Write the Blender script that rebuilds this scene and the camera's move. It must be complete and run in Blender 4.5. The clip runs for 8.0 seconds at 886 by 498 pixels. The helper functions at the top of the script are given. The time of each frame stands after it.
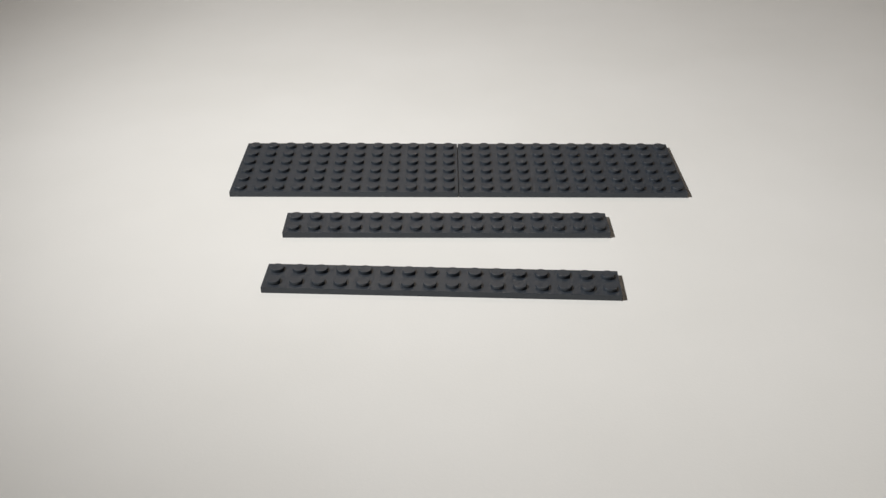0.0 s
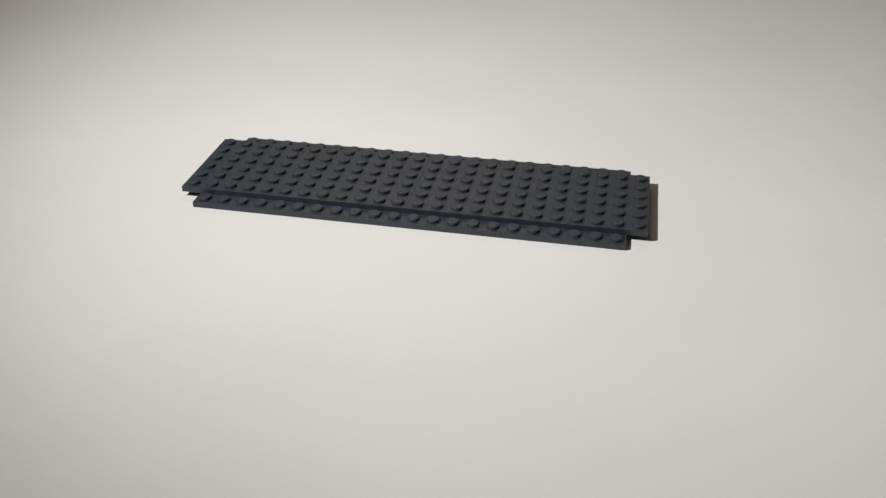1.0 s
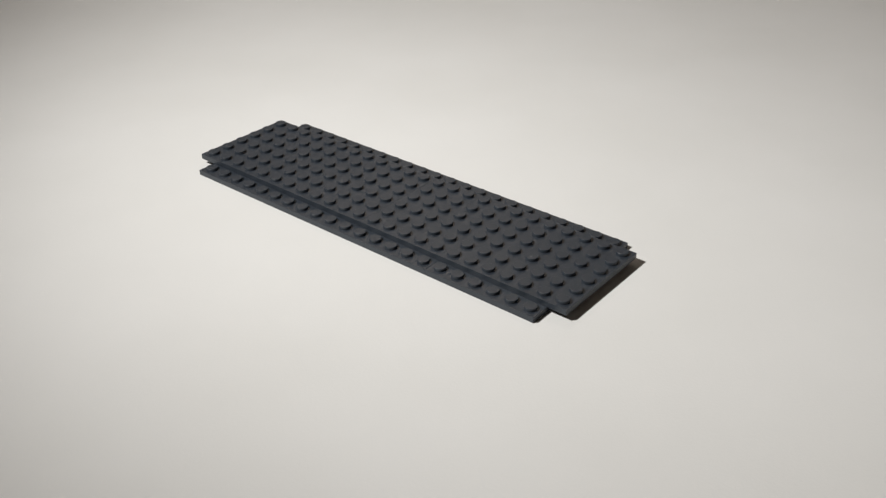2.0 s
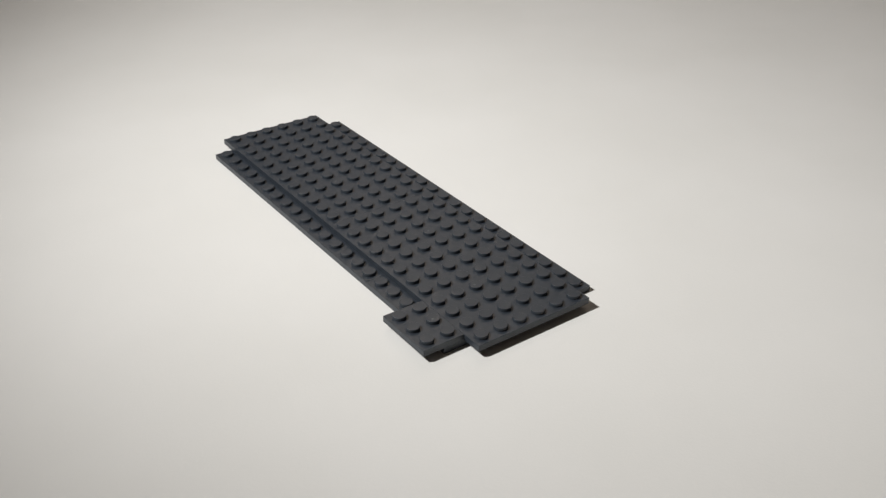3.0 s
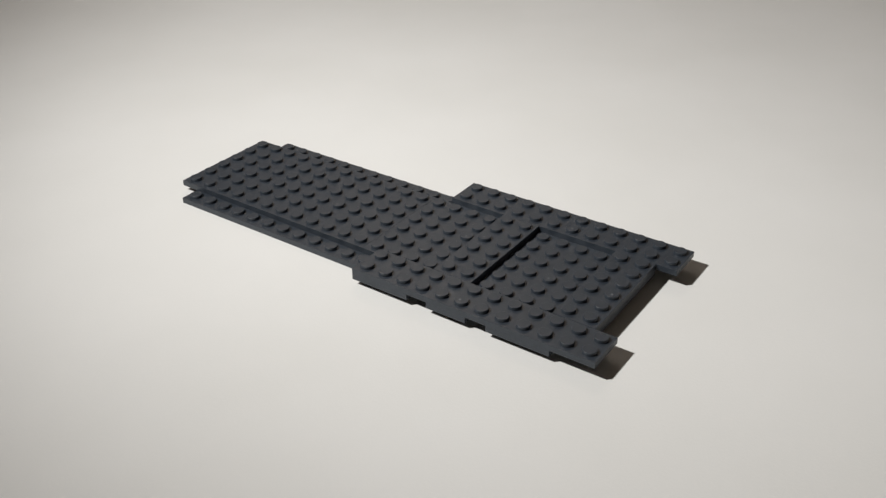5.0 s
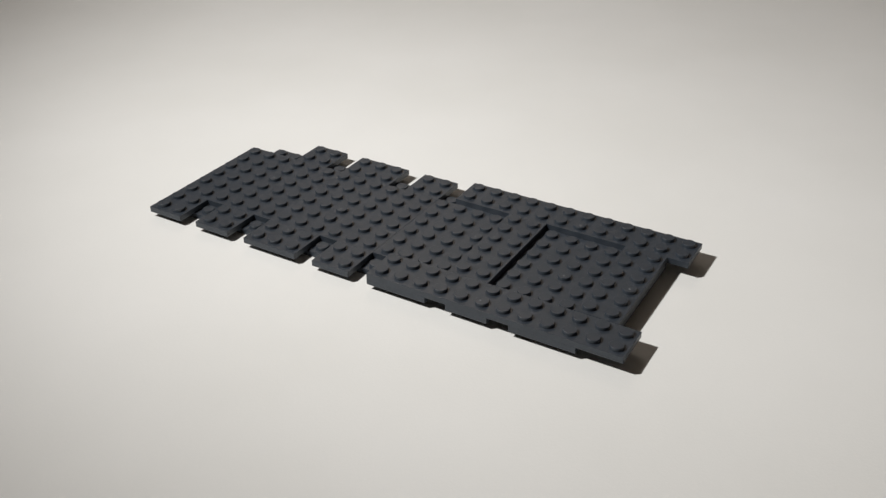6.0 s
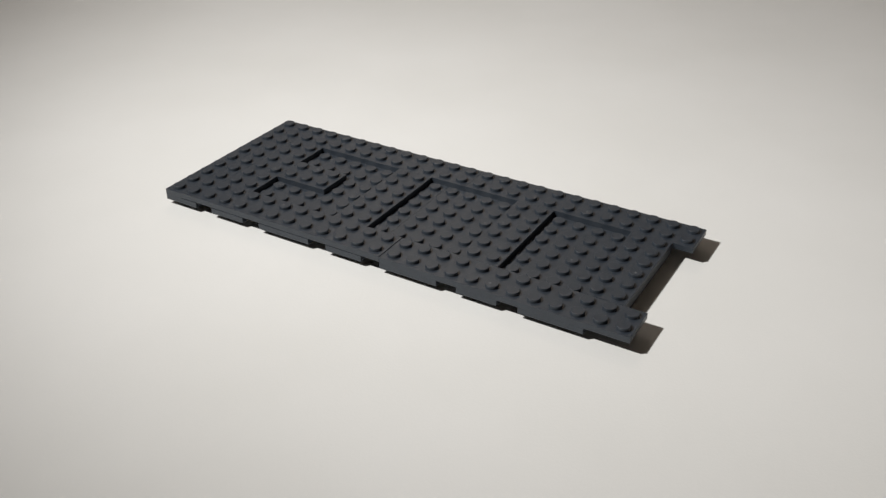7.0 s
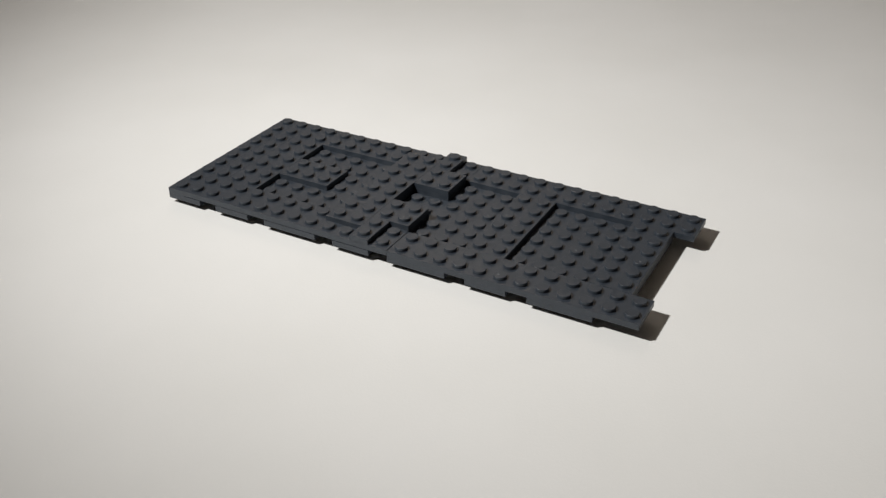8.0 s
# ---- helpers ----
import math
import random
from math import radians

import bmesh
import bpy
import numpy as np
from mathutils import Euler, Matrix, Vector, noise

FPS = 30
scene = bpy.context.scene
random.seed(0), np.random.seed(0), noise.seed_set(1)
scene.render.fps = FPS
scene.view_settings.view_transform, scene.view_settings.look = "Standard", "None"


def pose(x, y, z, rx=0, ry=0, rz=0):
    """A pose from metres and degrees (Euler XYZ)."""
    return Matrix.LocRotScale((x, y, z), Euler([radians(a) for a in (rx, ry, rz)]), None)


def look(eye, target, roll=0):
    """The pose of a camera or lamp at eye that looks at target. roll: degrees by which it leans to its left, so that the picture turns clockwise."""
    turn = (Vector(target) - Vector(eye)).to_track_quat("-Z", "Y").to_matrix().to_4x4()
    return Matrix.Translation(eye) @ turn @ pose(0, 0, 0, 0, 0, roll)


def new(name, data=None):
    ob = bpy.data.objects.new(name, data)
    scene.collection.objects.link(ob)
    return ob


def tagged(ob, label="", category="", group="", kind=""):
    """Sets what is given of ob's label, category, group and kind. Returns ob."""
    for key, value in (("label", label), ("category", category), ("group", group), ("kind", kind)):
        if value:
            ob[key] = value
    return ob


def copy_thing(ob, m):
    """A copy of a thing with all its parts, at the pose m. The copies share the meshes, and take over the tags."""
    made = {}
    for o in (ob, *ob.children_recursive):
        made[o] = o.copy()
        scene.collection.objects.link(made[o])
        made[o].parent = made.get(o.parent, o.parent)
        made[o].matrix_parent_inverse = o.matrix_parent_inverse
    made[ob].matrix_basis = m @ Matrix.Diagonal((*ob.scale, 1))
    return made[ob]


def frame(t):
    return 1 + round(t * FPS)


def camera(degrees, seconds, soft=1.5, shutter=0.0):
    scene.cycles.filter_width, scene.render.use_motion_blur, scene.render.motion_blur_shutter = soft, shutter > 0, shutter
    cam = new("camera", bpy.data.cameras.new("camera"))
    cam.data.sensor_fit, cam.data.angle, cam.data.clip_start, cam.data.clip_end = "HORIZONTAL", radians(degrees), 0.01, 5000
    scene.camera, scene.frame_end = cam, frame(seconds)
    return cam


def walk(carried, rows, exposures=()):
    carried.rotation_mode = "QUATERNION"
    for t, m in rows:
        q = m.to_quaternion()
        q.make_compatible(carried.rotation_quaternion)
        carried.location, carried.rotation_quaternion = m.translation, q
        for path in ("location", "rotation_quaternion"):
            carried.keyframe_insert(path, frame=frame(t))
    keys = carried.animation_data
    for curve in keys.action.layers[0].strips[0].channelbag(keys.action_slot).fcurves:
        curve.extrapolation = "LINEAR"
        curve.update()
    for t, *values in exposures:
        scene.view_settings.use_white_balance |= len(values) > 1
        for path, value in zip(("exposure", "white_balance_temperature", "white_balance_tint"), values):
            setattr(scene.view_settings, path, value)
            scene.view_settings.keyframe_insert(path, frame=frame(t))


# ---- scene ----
# ---------------------------------------------------------------- camera
cam = camera(49.21, 8.0, soft=1.4)
TILT = radians(31.28)


def stand(height):
    return look((0.0, 0.0, height), (0.0, math.cos(TILT), height - math.sin(TILT)), 0.23)


# the holder sinks by a millimetre and a half while the model is built
walk(cam, [(0.0, stand(0.1924)), (2.0, stand(0.1923)), (4.0, stand(0.1916)), (6.0, stand(0.1909)), (8.0, stand(0.1908))],
     exposures=[(0.0, -0.01), (0.3, 0.0), (0.45, -0.1), (1.3, -0.1), (2.0, -0.03), (3.5, -0.01), (5.0, -0.03), (6.5, 0.0), (8.0, 0.0)])

# ---------------------------------------------------------------- light
world = bpy.data.worlds.new("dim_room")
world.use_nodes = True
world.node_tree.nodes["Background"].inputs["Color"].default_value = (0.8, 0.75, 0.7, 1)
world.node_tree.nodes["Background"].inputs["Strength"].default_value = 0.02
scene.world = world

# one small bright desk lamp, above and to the left of the plates
desk = bpy.data.lights.new("desk_lamp_light", "SPOT")
desk.energy, desk.color = 22.0, (1.0, 0.995, 0.983)
desk.shadow_soft_size, desk.spot_size, desk.spot_blend = 0.0125, radians(135.3), 1.0
new("desk_lamp_light", desk).matrix_world = look((-0.338, 0.188, 0.441), (0.490, 0.684, 0.225))

# unseen weak warm fill, added towards the far wall for ambience and sheen
fill = bpy.data.lights.new("fill_light", "AREA")
fill.shape, fill.size, fill.energy, fill.color = "DISK", 0.7, 5.4, (1.0, 0.88, 0.78)
new("fill_light", fill).matrix_world = look((-0.1, 2.1, 1.72), (-0.1, 2.1, 0.0), 0)


# ---------------------------------------------------------------- materials
def material(name):
    m = bpy.data.materials.new(name)
    m.use_nodes = True
    t = m.node_tree
    return m, t, t.nodes["Principled BSDF"]


def link(t, a, b):
    t.links.new(a, b)


def noise_node(t, scale, detail=3.0, coords="Object"):
    c = t.nodes.new("ShaderNodeTexCoord")
    n = t.nodes.new("ShaderNodeTexNoise")
    n.inputs["Scale"].default_value, n.inputs["Detail"].default_value = scale, detail
    link(t, c.outputs[coords], n.inputs["Vector"])
    return n


def ramp(t, source, low, high, a=0.3, b=0.7):
    r = t.nodes.new("ShaderNodeValToRGB")
    r.color_ramp.elements[0].position, r.color_ramp.elements[1].position = a, b
    r.color_ramp.elements[0].color, r.color_ramp.elements[1].color = (*low, 1), (*high, 1)
    link(t, source, r.inputs["Fac"])
    return r


def bump(t, shader, source, strength, distance):
    n = t.nodes.new("ShaderNodeBump")
    n.inputs["Strength"].default_value, n.inputs["Distance"].default_value = strength, distance
    link(t, source, n.inputs["Height"])
    link(t, n.outputs["Normal"], shader.inputs["Normal"])


def plastic():
    """Dark bluish-grey moulded plastic with faint scuffs."""
    m, t, s = material("dark_grey_plastic")
    tone = noise_node(t, 260.0, 6.0)
    link(t, ramp(t, tone.outputs["Fac"], (0.0226, 0.0288, 0.0370), (0.0302, 0.0376, 0.0480)).outputs["Color"], s.inputs["Base Color"])
    scuff = noise_node(t, 420.0, 3.0)
    link(t, ramp(t, scuff.outputs["Fac"], (0.37, 0.37, 0.37), (0.47, 0.47, 0.47)).outputs["Color"], s.inputs["Roughness"])
    grain = noise_node(t, 1500.0, 2.0)
    bump(t, s, grain.outputs["Fac"], 0.12, 0.0002)
    s.inputs["IOR"].default_value = 1.54
    return m


def glint_plastic():
    """Shiny plastic of a stud's mould nub, its glint put into paler grey."""
    m, t, s = material("gate_glint_plastic")
    tone = noise_node(t, 3000.0, 2.0)
    link(t, ramp(t, tone.outputs["Fac"], (0.10, 0.105, 0.11), (0.20, 0.21, 0.22)).outputs["Color"], s.inputs["Base Color"])
    s.inputs["Roughness"].default_value = 0.22
    return m


def paper():
    """Matt white paper, slightly mottled."""
    m, t, s = material("white_paper")
    tone = noise_node(t, 9.0, 4.0)
    link(t, ramp(t, tone.outputs["Fac"], (0.755, 0.745, 0.715), (0.800, 0.790, 0.765)).outputs["Color"], s.inputs["Base Color"])
    s.inputs["Roughness"].default_value = 0.75
    s.inputs["Specular IOR Level"].default_value = 0.25
    grain = noise_node(t, 900.0, 3.0)
    bump(t, s, grain.outputs["Fac"], 0.15, 0.0003)
    return m


def wood():
    m, t, s = material("table_wood")
    tone = noise_node(t, 14.0, 6.0)
    link(t, ramp(t, tone.outputs["Fac"], (0.16, 0.09, 0.05), (0.26, 0.16, 0.09)).outputs["Color"], s.inputs["Base Color"])
    s.inputs["Roughness"].default_value = 0.5
    bump(t, s, tone.outputs["Fac"], 0.2, 0.002)
    return m


def plaster(name, low, high):
    m, t, s = material(name)
    tone = noise_node(t, 3.0, 5.0)
    link(t, ramp(t, tone.outputs["Fac"], low, high).outputs["Color"], s.inputs["Base Color"])
    s.inputs["Roughness"].default_value = 0.9
    return m


PLASTIC, GLINT_PLASTIC, PAPER, WOOD = plastic(), glint_plastic(), paper(), wood()
WALL = plaster("wall_paint", (0.67, 0.635, 0.59), (0.75, 0.715, 0.67))
FLOOR = plaster("floor_boards", (0.20, 0.14, 0.09), (0.28, 0.20, 0.13))


# ---------------------------------------------------------------- mesh helpers
def mesh_of(name, bm, mat):
    bmesh.ops.recalc_face_normals(bm, faces=bm.faces)
    me = bpy.data.meshes.new(name)
    bm.to_mesh(me)
    bm.free()
    me.materials.append(mat)
    return me


def slab(lo, hi, bevel=0.0):
    bm = bmesh.new()
    bmesh.ops.create_cube(bm, size=1)
    for v in bm.verts:
        v.co = Vector([(lo[i] + hi[i]) / 2 + v.co[i] * (hi[i] - lo[i]) for i in range(3)])
    if bevel:
        bmesh.ops.bevel(bm, geom=bm.edges[:], offset=bevel, segments=2, affect="EDGES", profile=0.5)
    return bm


def part(name, me, parent, m=None, label=""):
    ob = new(name, me)
    ob.parent = parent
    if m is not None:
        ob.matrix_basis = m
    return tagged(ob, label)


# ---------------------------------------------------------------- the room
def setting(name, lo, hi, mat, label, category):
    return tagged(new(name, mesh_of(name, slab(lo, hi), mat)), label, category, kind="structure")


LOW, HIGH, TOP = -0.75, 1.75, -0.004
setting("floor", (-2.1, -1.6, LOW - 0.1), (2.1, 2.6, LOW), FLOOR, "plain brown wooden floor of the room", "floor")
setting("ceiling", (-2.1, -1.6, HIGH), (2.1, 2.6, HIGH + 0.1), WALL, "plain off-white ceiling of the room", "ceiling")
setting("wall_north", (-2.0, 2.5, LOW), (2.0, 2.6, HIGH), WALL, "plain off-white painted wall behind the table", "wall")
setting("wall_south", (-2.0, -1.6, LOW), (2.0, -1.5, HIGH), WALL, "plain off-white painted wall of the room", "wall")
setting("wall_west", (-2.1, -1.6, LOW), (-2.0, 2.6, HIGH), WALL, "plain off-white painted wall of the room", "wall")
setting("wall_east", (2.0, -1.6, LOW), (2.1, 2.6, HIGH), WALL, "plain off-white painted wall of the room", "wall")


def table():
    ob = tagged(new("table"), "brown wooden table covered with white paper", "table")
    ob.location = (0.0, 0.35, LOW)
    high = TOP - LOW
    part("tabletop", mesh_of("tabletop", slab((-0.85, -0.75, high - 0.03), (0.85, 0.75, high), 0.003), WOOD), ob)
    leg = mesh_of("leg", slab((-0.03, -0.03, 0.0), (0.03, 0.03, high - 0.03), 0.003), WOOD)
    for x in (-0.78, 0.78):
        for y in (-0.68, 0.68):
            part("leg", leg, ob, pose(x, y, 0))
    return ob


def paper_sheet():
    """A broad flat sheet, whose upper side is the place where the plates lie."""
    bm = bmesh.new()
    bmesh.ops.create_grid(bm, x_segments=48, y_segments=48, size=0.7)
    for v in bm.verts:
        v.co.y += 0.35
        v.co.z = 0.0
    ring = bmesh.ops.extrude_face_region(bm, geom=bm.faces[:])
    for g in ring["geom"]:
        if isinstance(g, bmesh.types.BMVert):
            g.co.z = TOP
    return tagged(new("paper_sheet", mesh_of("paper_sheet", bm, PAPER)), "large smooth sheet of matt white paper on the table", "paper", kind="structure")


table()
paper_sheet()

# ---------------------------------------------------------------- building plates
MM = 0.001
PITCH, RISE, GAP = 8.0 * MM, 2.3 * MM, 0.02 * MM
STUD_R, STUD_H = 2.4 * MM, 1.26 * MM


def stud_mesh():
    bm = bmesh.new()
    n = 22
    rings = []
    for r, z in ((STUD_R, -0.05 * MM), (STUD_R, STUD_H - 0.11 * MM), (STUD_R - 0.035 * MM, STUD_H - 0.035 * MM), (STUD_R - 0.11 * MM, STUD_H)):
        rings.append([bm.verts.new((r * math.cos(2 * math.pi * i / n), r * math.sin(2 * math.pi * i / n), z)) for i in range(n)])
    for a, b in zip(rings, rings[1:]):
        for i in range(n):
            f = bm.faces.new((a[i], a[(i + 1) % n], b[(i + 1) % n], b[i]))
            f.smooth = True
    bm.faces.new(rings[-1])
    return mesh_of("stud", bm, PLASTIC)


def gate_mesh():
    """A low dome, less than a millimetre across."""
    bm = bmesh.new()
    n, rings = 10, []
    for r, z in ((0.46, -0.03), (0.36, 0.08), (0.16, 0.14)):
        rings.append([bm.verts.new((r * MM * math.cos(2 * math.pi * i / n), r * MM * math.sin(2 * math.pi * i / n), z * MM)) for i in range(n)])
    for a, b in zip(rings, rings[1:]):
        for i in range(n):
            bm.faces.new((a[i], a[(i + 1) % n], b[(i + 1) % n], b[i])).smooth = True
    bm.faces.new(rings[-1])
    return mesh_of("gate_glint", bm, GLINT_PLASTIC)


STUD, GATE_GLINT = stud_mesh(), gate_mesh()
BODIES, THINGS = {}, {}


def body_mesh(nx, ny):
    """A hollow moulded plate: thin top and skirt, open below, worn edges."""
    bm = bmesh.new()
    ax, ay = nx * PITCH / 2 - GAP, ny * PITCH / 2 - GAP
    skirt, lid = 1.5 * MM, 0.8 * MM

    def ring(hx, hy, z):
        return [bm.verts.new((sx * hx, sy * hy, z)) for sx, sy in ((-1, -1), (1, -1), (1, 1), (-1, 1))]

    ob, ot = ring(ax, ay, 0), ring(ax, ay, RISE)
    ib, it = ring(ax - skirt, ay - skirt, 0), ring(ax - skirt, ay - skirt, RISE - lid)
    for a, b in ((ob, ot), (ib, it), (ob, ib)):
        for i in range(4):
            bm.faces.new((a[i], a[(i + 1) % 4], b[(i + 1) % 4], b[i]))
    bm.faces.new(ot)
    bm.faces.new(it)
    edges = [e for e in bm.edges if all(v in ob + ot for v in e.verts)]
    bmesh.ops.bevel(bm, geom=edges, offset=0.07 * MM, segments=2, affect="EDGES", profile=0.5)
    return mesh_of("body", bm, PLASTIC)


SIZE_WORDS = {1: "one", 2: "two", 3: "three", 6: "six", 8: "eight", 10: "ten", 12: "twelve", 16: "sixteen"}


def plate(short, long_):
    """A plate with its studs, long side along its own x; the first of a size is built, further ones are copies."""
    key = (short, long_)
    if key in THINGS:
        return copy_thing(THINGS[key], Matrix.Identity(4))
    words = f"dark grey plastic building plate, {SIZE_WORDS[short]} by {SIZE_WORDS[long_]} studs"
    ob = tagged(new("building_plate"), words, "building plate", f"{SIZE_WORDS[short]} by {SIZE_WORDS[long_]} stud plates")
    part("body", body_mesh(long_, short), ob)
    for i in range(long_):
        for j in range(short):
            part("stud", STUD, ob, pose((i + 0.5 - long_ / 2) * PITCH, (j + 0.5 - short / 2) * PITCH, RISE, 0, 0, 17 * ((i * 7 + j * 3) % 11)))
    THINGS[key] = ob
    return ob


# each plate: step at which it joins the model, place of its low corner and its extent in studs, storey
BASE = [(0, 0, 0, 12, 6, 1), (0, 12, 0, 12, 6, 1), (0, 1, -1, 16, 2, 0), (0, 1, 5, 16, 2, 0), (4, 17, -1, 6, 2, 0), (5, 17, 5, 6, 2, 0)]
WINGS = [(23, 20, -2, 3, 2, 1), (24, 17, -2, 2, 2, 1), (25, 13, -2, 3, 2, 1), (26, 20, 6, 3, 2, 1), (27, 17, 6, 2, 2, 1), (28, 13, 6, 3, 2, 1)]
DECK = [(29, 13, -2, 12, 2, 2), (30, 13, 6, 12, 2, 2), (31, 22, 0, 2, 6, 2), (32, 16, 0, 2, 6, 2)]
FAR_WINGS = [(39, 10, -2, 2, 2, 1), (40, 6, -2, 3, 2, 1), (41, 3, -2, 2, 2, 1), (42, 0, -2, 2, 2, 1),
             (43, 10, 6, 2, 2, 1), (44, 6, 6, 3, 2, 1), (45, 3, 6, 2, 2, 1), (46, 0, 6, 2, 2, 1)]
FAR_DECK = [(47, 1, -2, 12, 2, 2), (48, 1, 6, 12, 2, 2), (49, 0, -2, 1, 10, 2), (50, 1, 0, 1, 6, 2), (51, 2, 0, 2, 6, 2),
            (52, 4, 2, 3, 2, 2), (53, 9, 0, 2, 6, 2), (54, 11, 4, 2, 2, 2), (55, 11, 0, 2, 2, 2)]
RAISED = [(56, 9, -1, 2, 8, 3), (57, 11, 4, 2, 2, 3), (58, 11, 0, 2, 2, 3), (59, 11, 6, 1, 2, 3), (60, 11, -2, 1, 2, 3)]
# studs with a mould nub painted pale for its glint, by step, counted from the plate's low corner
GLINTS = {0: ((3, 3), (8, 2)), 23: ((1, 1),), 24: ((1, 1),), 25: ((1, 1),), 26: ((1, 1),), 27: ((1, 1),), 28: ((1, 1),),
       29: ((5, 0),), 30: ((6, 0),), 31: ((1, 2),), 32: ((0, 3),), 40: ((1, 1),), 44: ((1, 1),), 47: ((5, 1),), 50: ((0, 2),),
       51: ((1, 2),), 52: ((1, 1),), 56: ((0, 3),), 58: ((1, 0),)}
PIECES = [(plate(min(p[3], p[4]), max(p[3], p[4])), p) for p in BASE + WINGS + DECK + FAR_WINGS + FAR_DECK + RAISED]


def quarter(piece):
    """Plates that run across the model are turned by a quarter."""
    return 90 if piece[4] > piece[3] else 0


def gate_glints():
    for ob, piece in PIECES:
        nu, nv = piece[3:5]
        if piece[0] == 0 and nv != 6:
            continue
        back = Matrix.Rotation(-radians(quarter(piece)), 3, "Z")
        for i, j in GLINTS.get(piece[0], ()):
            at = back @ Vector(((i + 0.5 - nu / 2) * PITCH, (j + 0.5 - nv / 2) * PITCH, 0))
            stud = min((c for c in ob.children if c.name.startswith("stud")), key=lambda c: (c.matrix_basis.translation.xy - at.xy).length)
            part("gate_glint", GATE_GLINT, stud, pose(-0.5 * MM, 0.2 * MM, STUD_H), "tiny shiny mould nub, painted pale for its glint")


gate_glints()


# ---------------------------------------------------------------- what moves
def motions():
    """The model is built and turned step by step, 7.5 steps a second; each step holds still. Spare plates wait on the paper by the camera."""
    # step, place in mm, turn in degrees
    first = [(0, 6.44, 382.53, 0.20), (1, 7.59, 382.41, 0.02), (2, 6.10, 384.57, -0.42), (3, -9.48, 375.00, 2.16),
             (4, -6.23, 373.85, 2.22), (5, -7.80, 372.88, 1.80), (6, -8.76, 370.02, -3.39), (8, -10.49, 364.02, -10.91),
             (10, -12.32, 358.57, -18.83), (11, -13.28, 355.59, -22.18), (13, -17.70, 350.09, -30.93), (15, -17.79, 348.13, -38.81),
             (17, -21.08, 345.62, -46.04)]
    middle = [(25, -26.29, 338.77, -54.35), (26, -28.22, 342.93, -54.74), (27, -27.91, 343.47, -55.16), (28, -26.82, 343.90, -54.62),
             (29, -30.77, 337.26, -52.01), (30, -31.79, 339.12, -52.47), (31, -33.11, 339.32, -51.80), (32, -36.41, 343.63, -53.18),
             (33, -33.86, 338.40, -50.55), (34, -28.00, 336.51, -47.85), (35, -25.04, 334.64, -44.85), (36, -23.26, 331.51, -40.57),
             (38, -16.48, 327.60, -34.24), (39, -17.32, 326.69, -33.24)]
    last = [(47, -12.76, 324.38, -29.02), (48, -13.00, 325.53, -29.48), (49, -13.51, 324.17, -31.11), (50, -12.63, 330.08, -31.86),
             (51, -9.97, 331.97, -33.46), (52, -11.93, 334.06, -30.71), (53, -9.98, 335.44, -30.22), (54, -9.04, 337.22, -29.85),
             (55, -8.87, 338.36, -29.66), (56, -12.93, 339.68, -29.48), (57, -11.15, 341.11, -28.97), (58, -9.75, 339.96, -28.95),
             (60, -8.77, 340.10, -28.32)]
    # the two long strips before the model is joined
    loose = {2: [(-0.53, 292.00, -1.87), (0.96, 305.70, -1.23), (0.49, 306.90, -1.43)], 3: [(1.34, 333.00, 0.33), (0.99, 342.30, -0.23), (0.00, 343.90, -0.21)]}
    known = {row[0]: np.array(row[1:]) for row in first + middle + last}
    for k, turn in ((18, -49.3), (19, -51.6), (20, -53.0), (21, -53.8), (22, -54.2)):
        s = (k - 17) / 8
        known[k] = np.array((*(known[17] * (1 - s) + known[25] * s)[:2], turn))
    steps = sorted(known)

    def model(k):
        if k not in known:
            a, b = max(s for s in steps if s < k), min(s for s in steps if s > k)
            s = (k - a) / (b - a)
            return known[a] * (1 - s) + known[b] * s
        return known[k]

    def placed(row):
        return pose(row[0] * MM, row[1] * MM, 0, 0, 0, row[2])

    def span(k):
        return max(0.0, (4 * k - 2) / 30), min(8.0, (4 * k + 1) / 30)

    spare_x, spare_y = -0.30, -0.02
    for n, (ob, (joined, u, v, nu, nv, storey)) in enumerate(PIECES):
        turn = quarter((joined, u, v, nu, nv, storey))
        # two plates are not pressed quite home
        slack, lift = 0.15 * MM if joined == 31 else 0.0, 0.25 * MM if joined == 47 else 0.0
        local = pose((u + nu / 2 - 12) * PITCH, (v + nv / 2 - 3) * PITCH + slack, storey * RISE + lift, 0, 0, turn)
        rows = []
        if joined:
            # waiting place, out of the picture
            wide = max(nu, nv) * PITCH + 0.012
            if spare_x + wide > 0.33:
                spare_x, spare_y = -0.30, spare_y - 0.03
            wait = pose(spare_x + wide / 2, spare_y, 0)
            spare_x += wide
            rows += [(0.0, wait), (span(joined)[0] - 1 / 30, wait)]
        for k in range(joined, 61):
            if k < 3 and n in loose:
                m = placed(loose[n][k])
            elif k < 3:
                # the two broad plates lie side by side, at first a hair apart
                apart = (0.15 if k == 0 else 0.03) * MM
                m = placed(model(k)) @ Matrix.Translation((apart if n else -apart, 0, -RISE)) @ local
            else:
                m = placed(model(k)) @ local
            rows += [(t, m) for t in span(k)]
        walk(ob, rows)


motions()
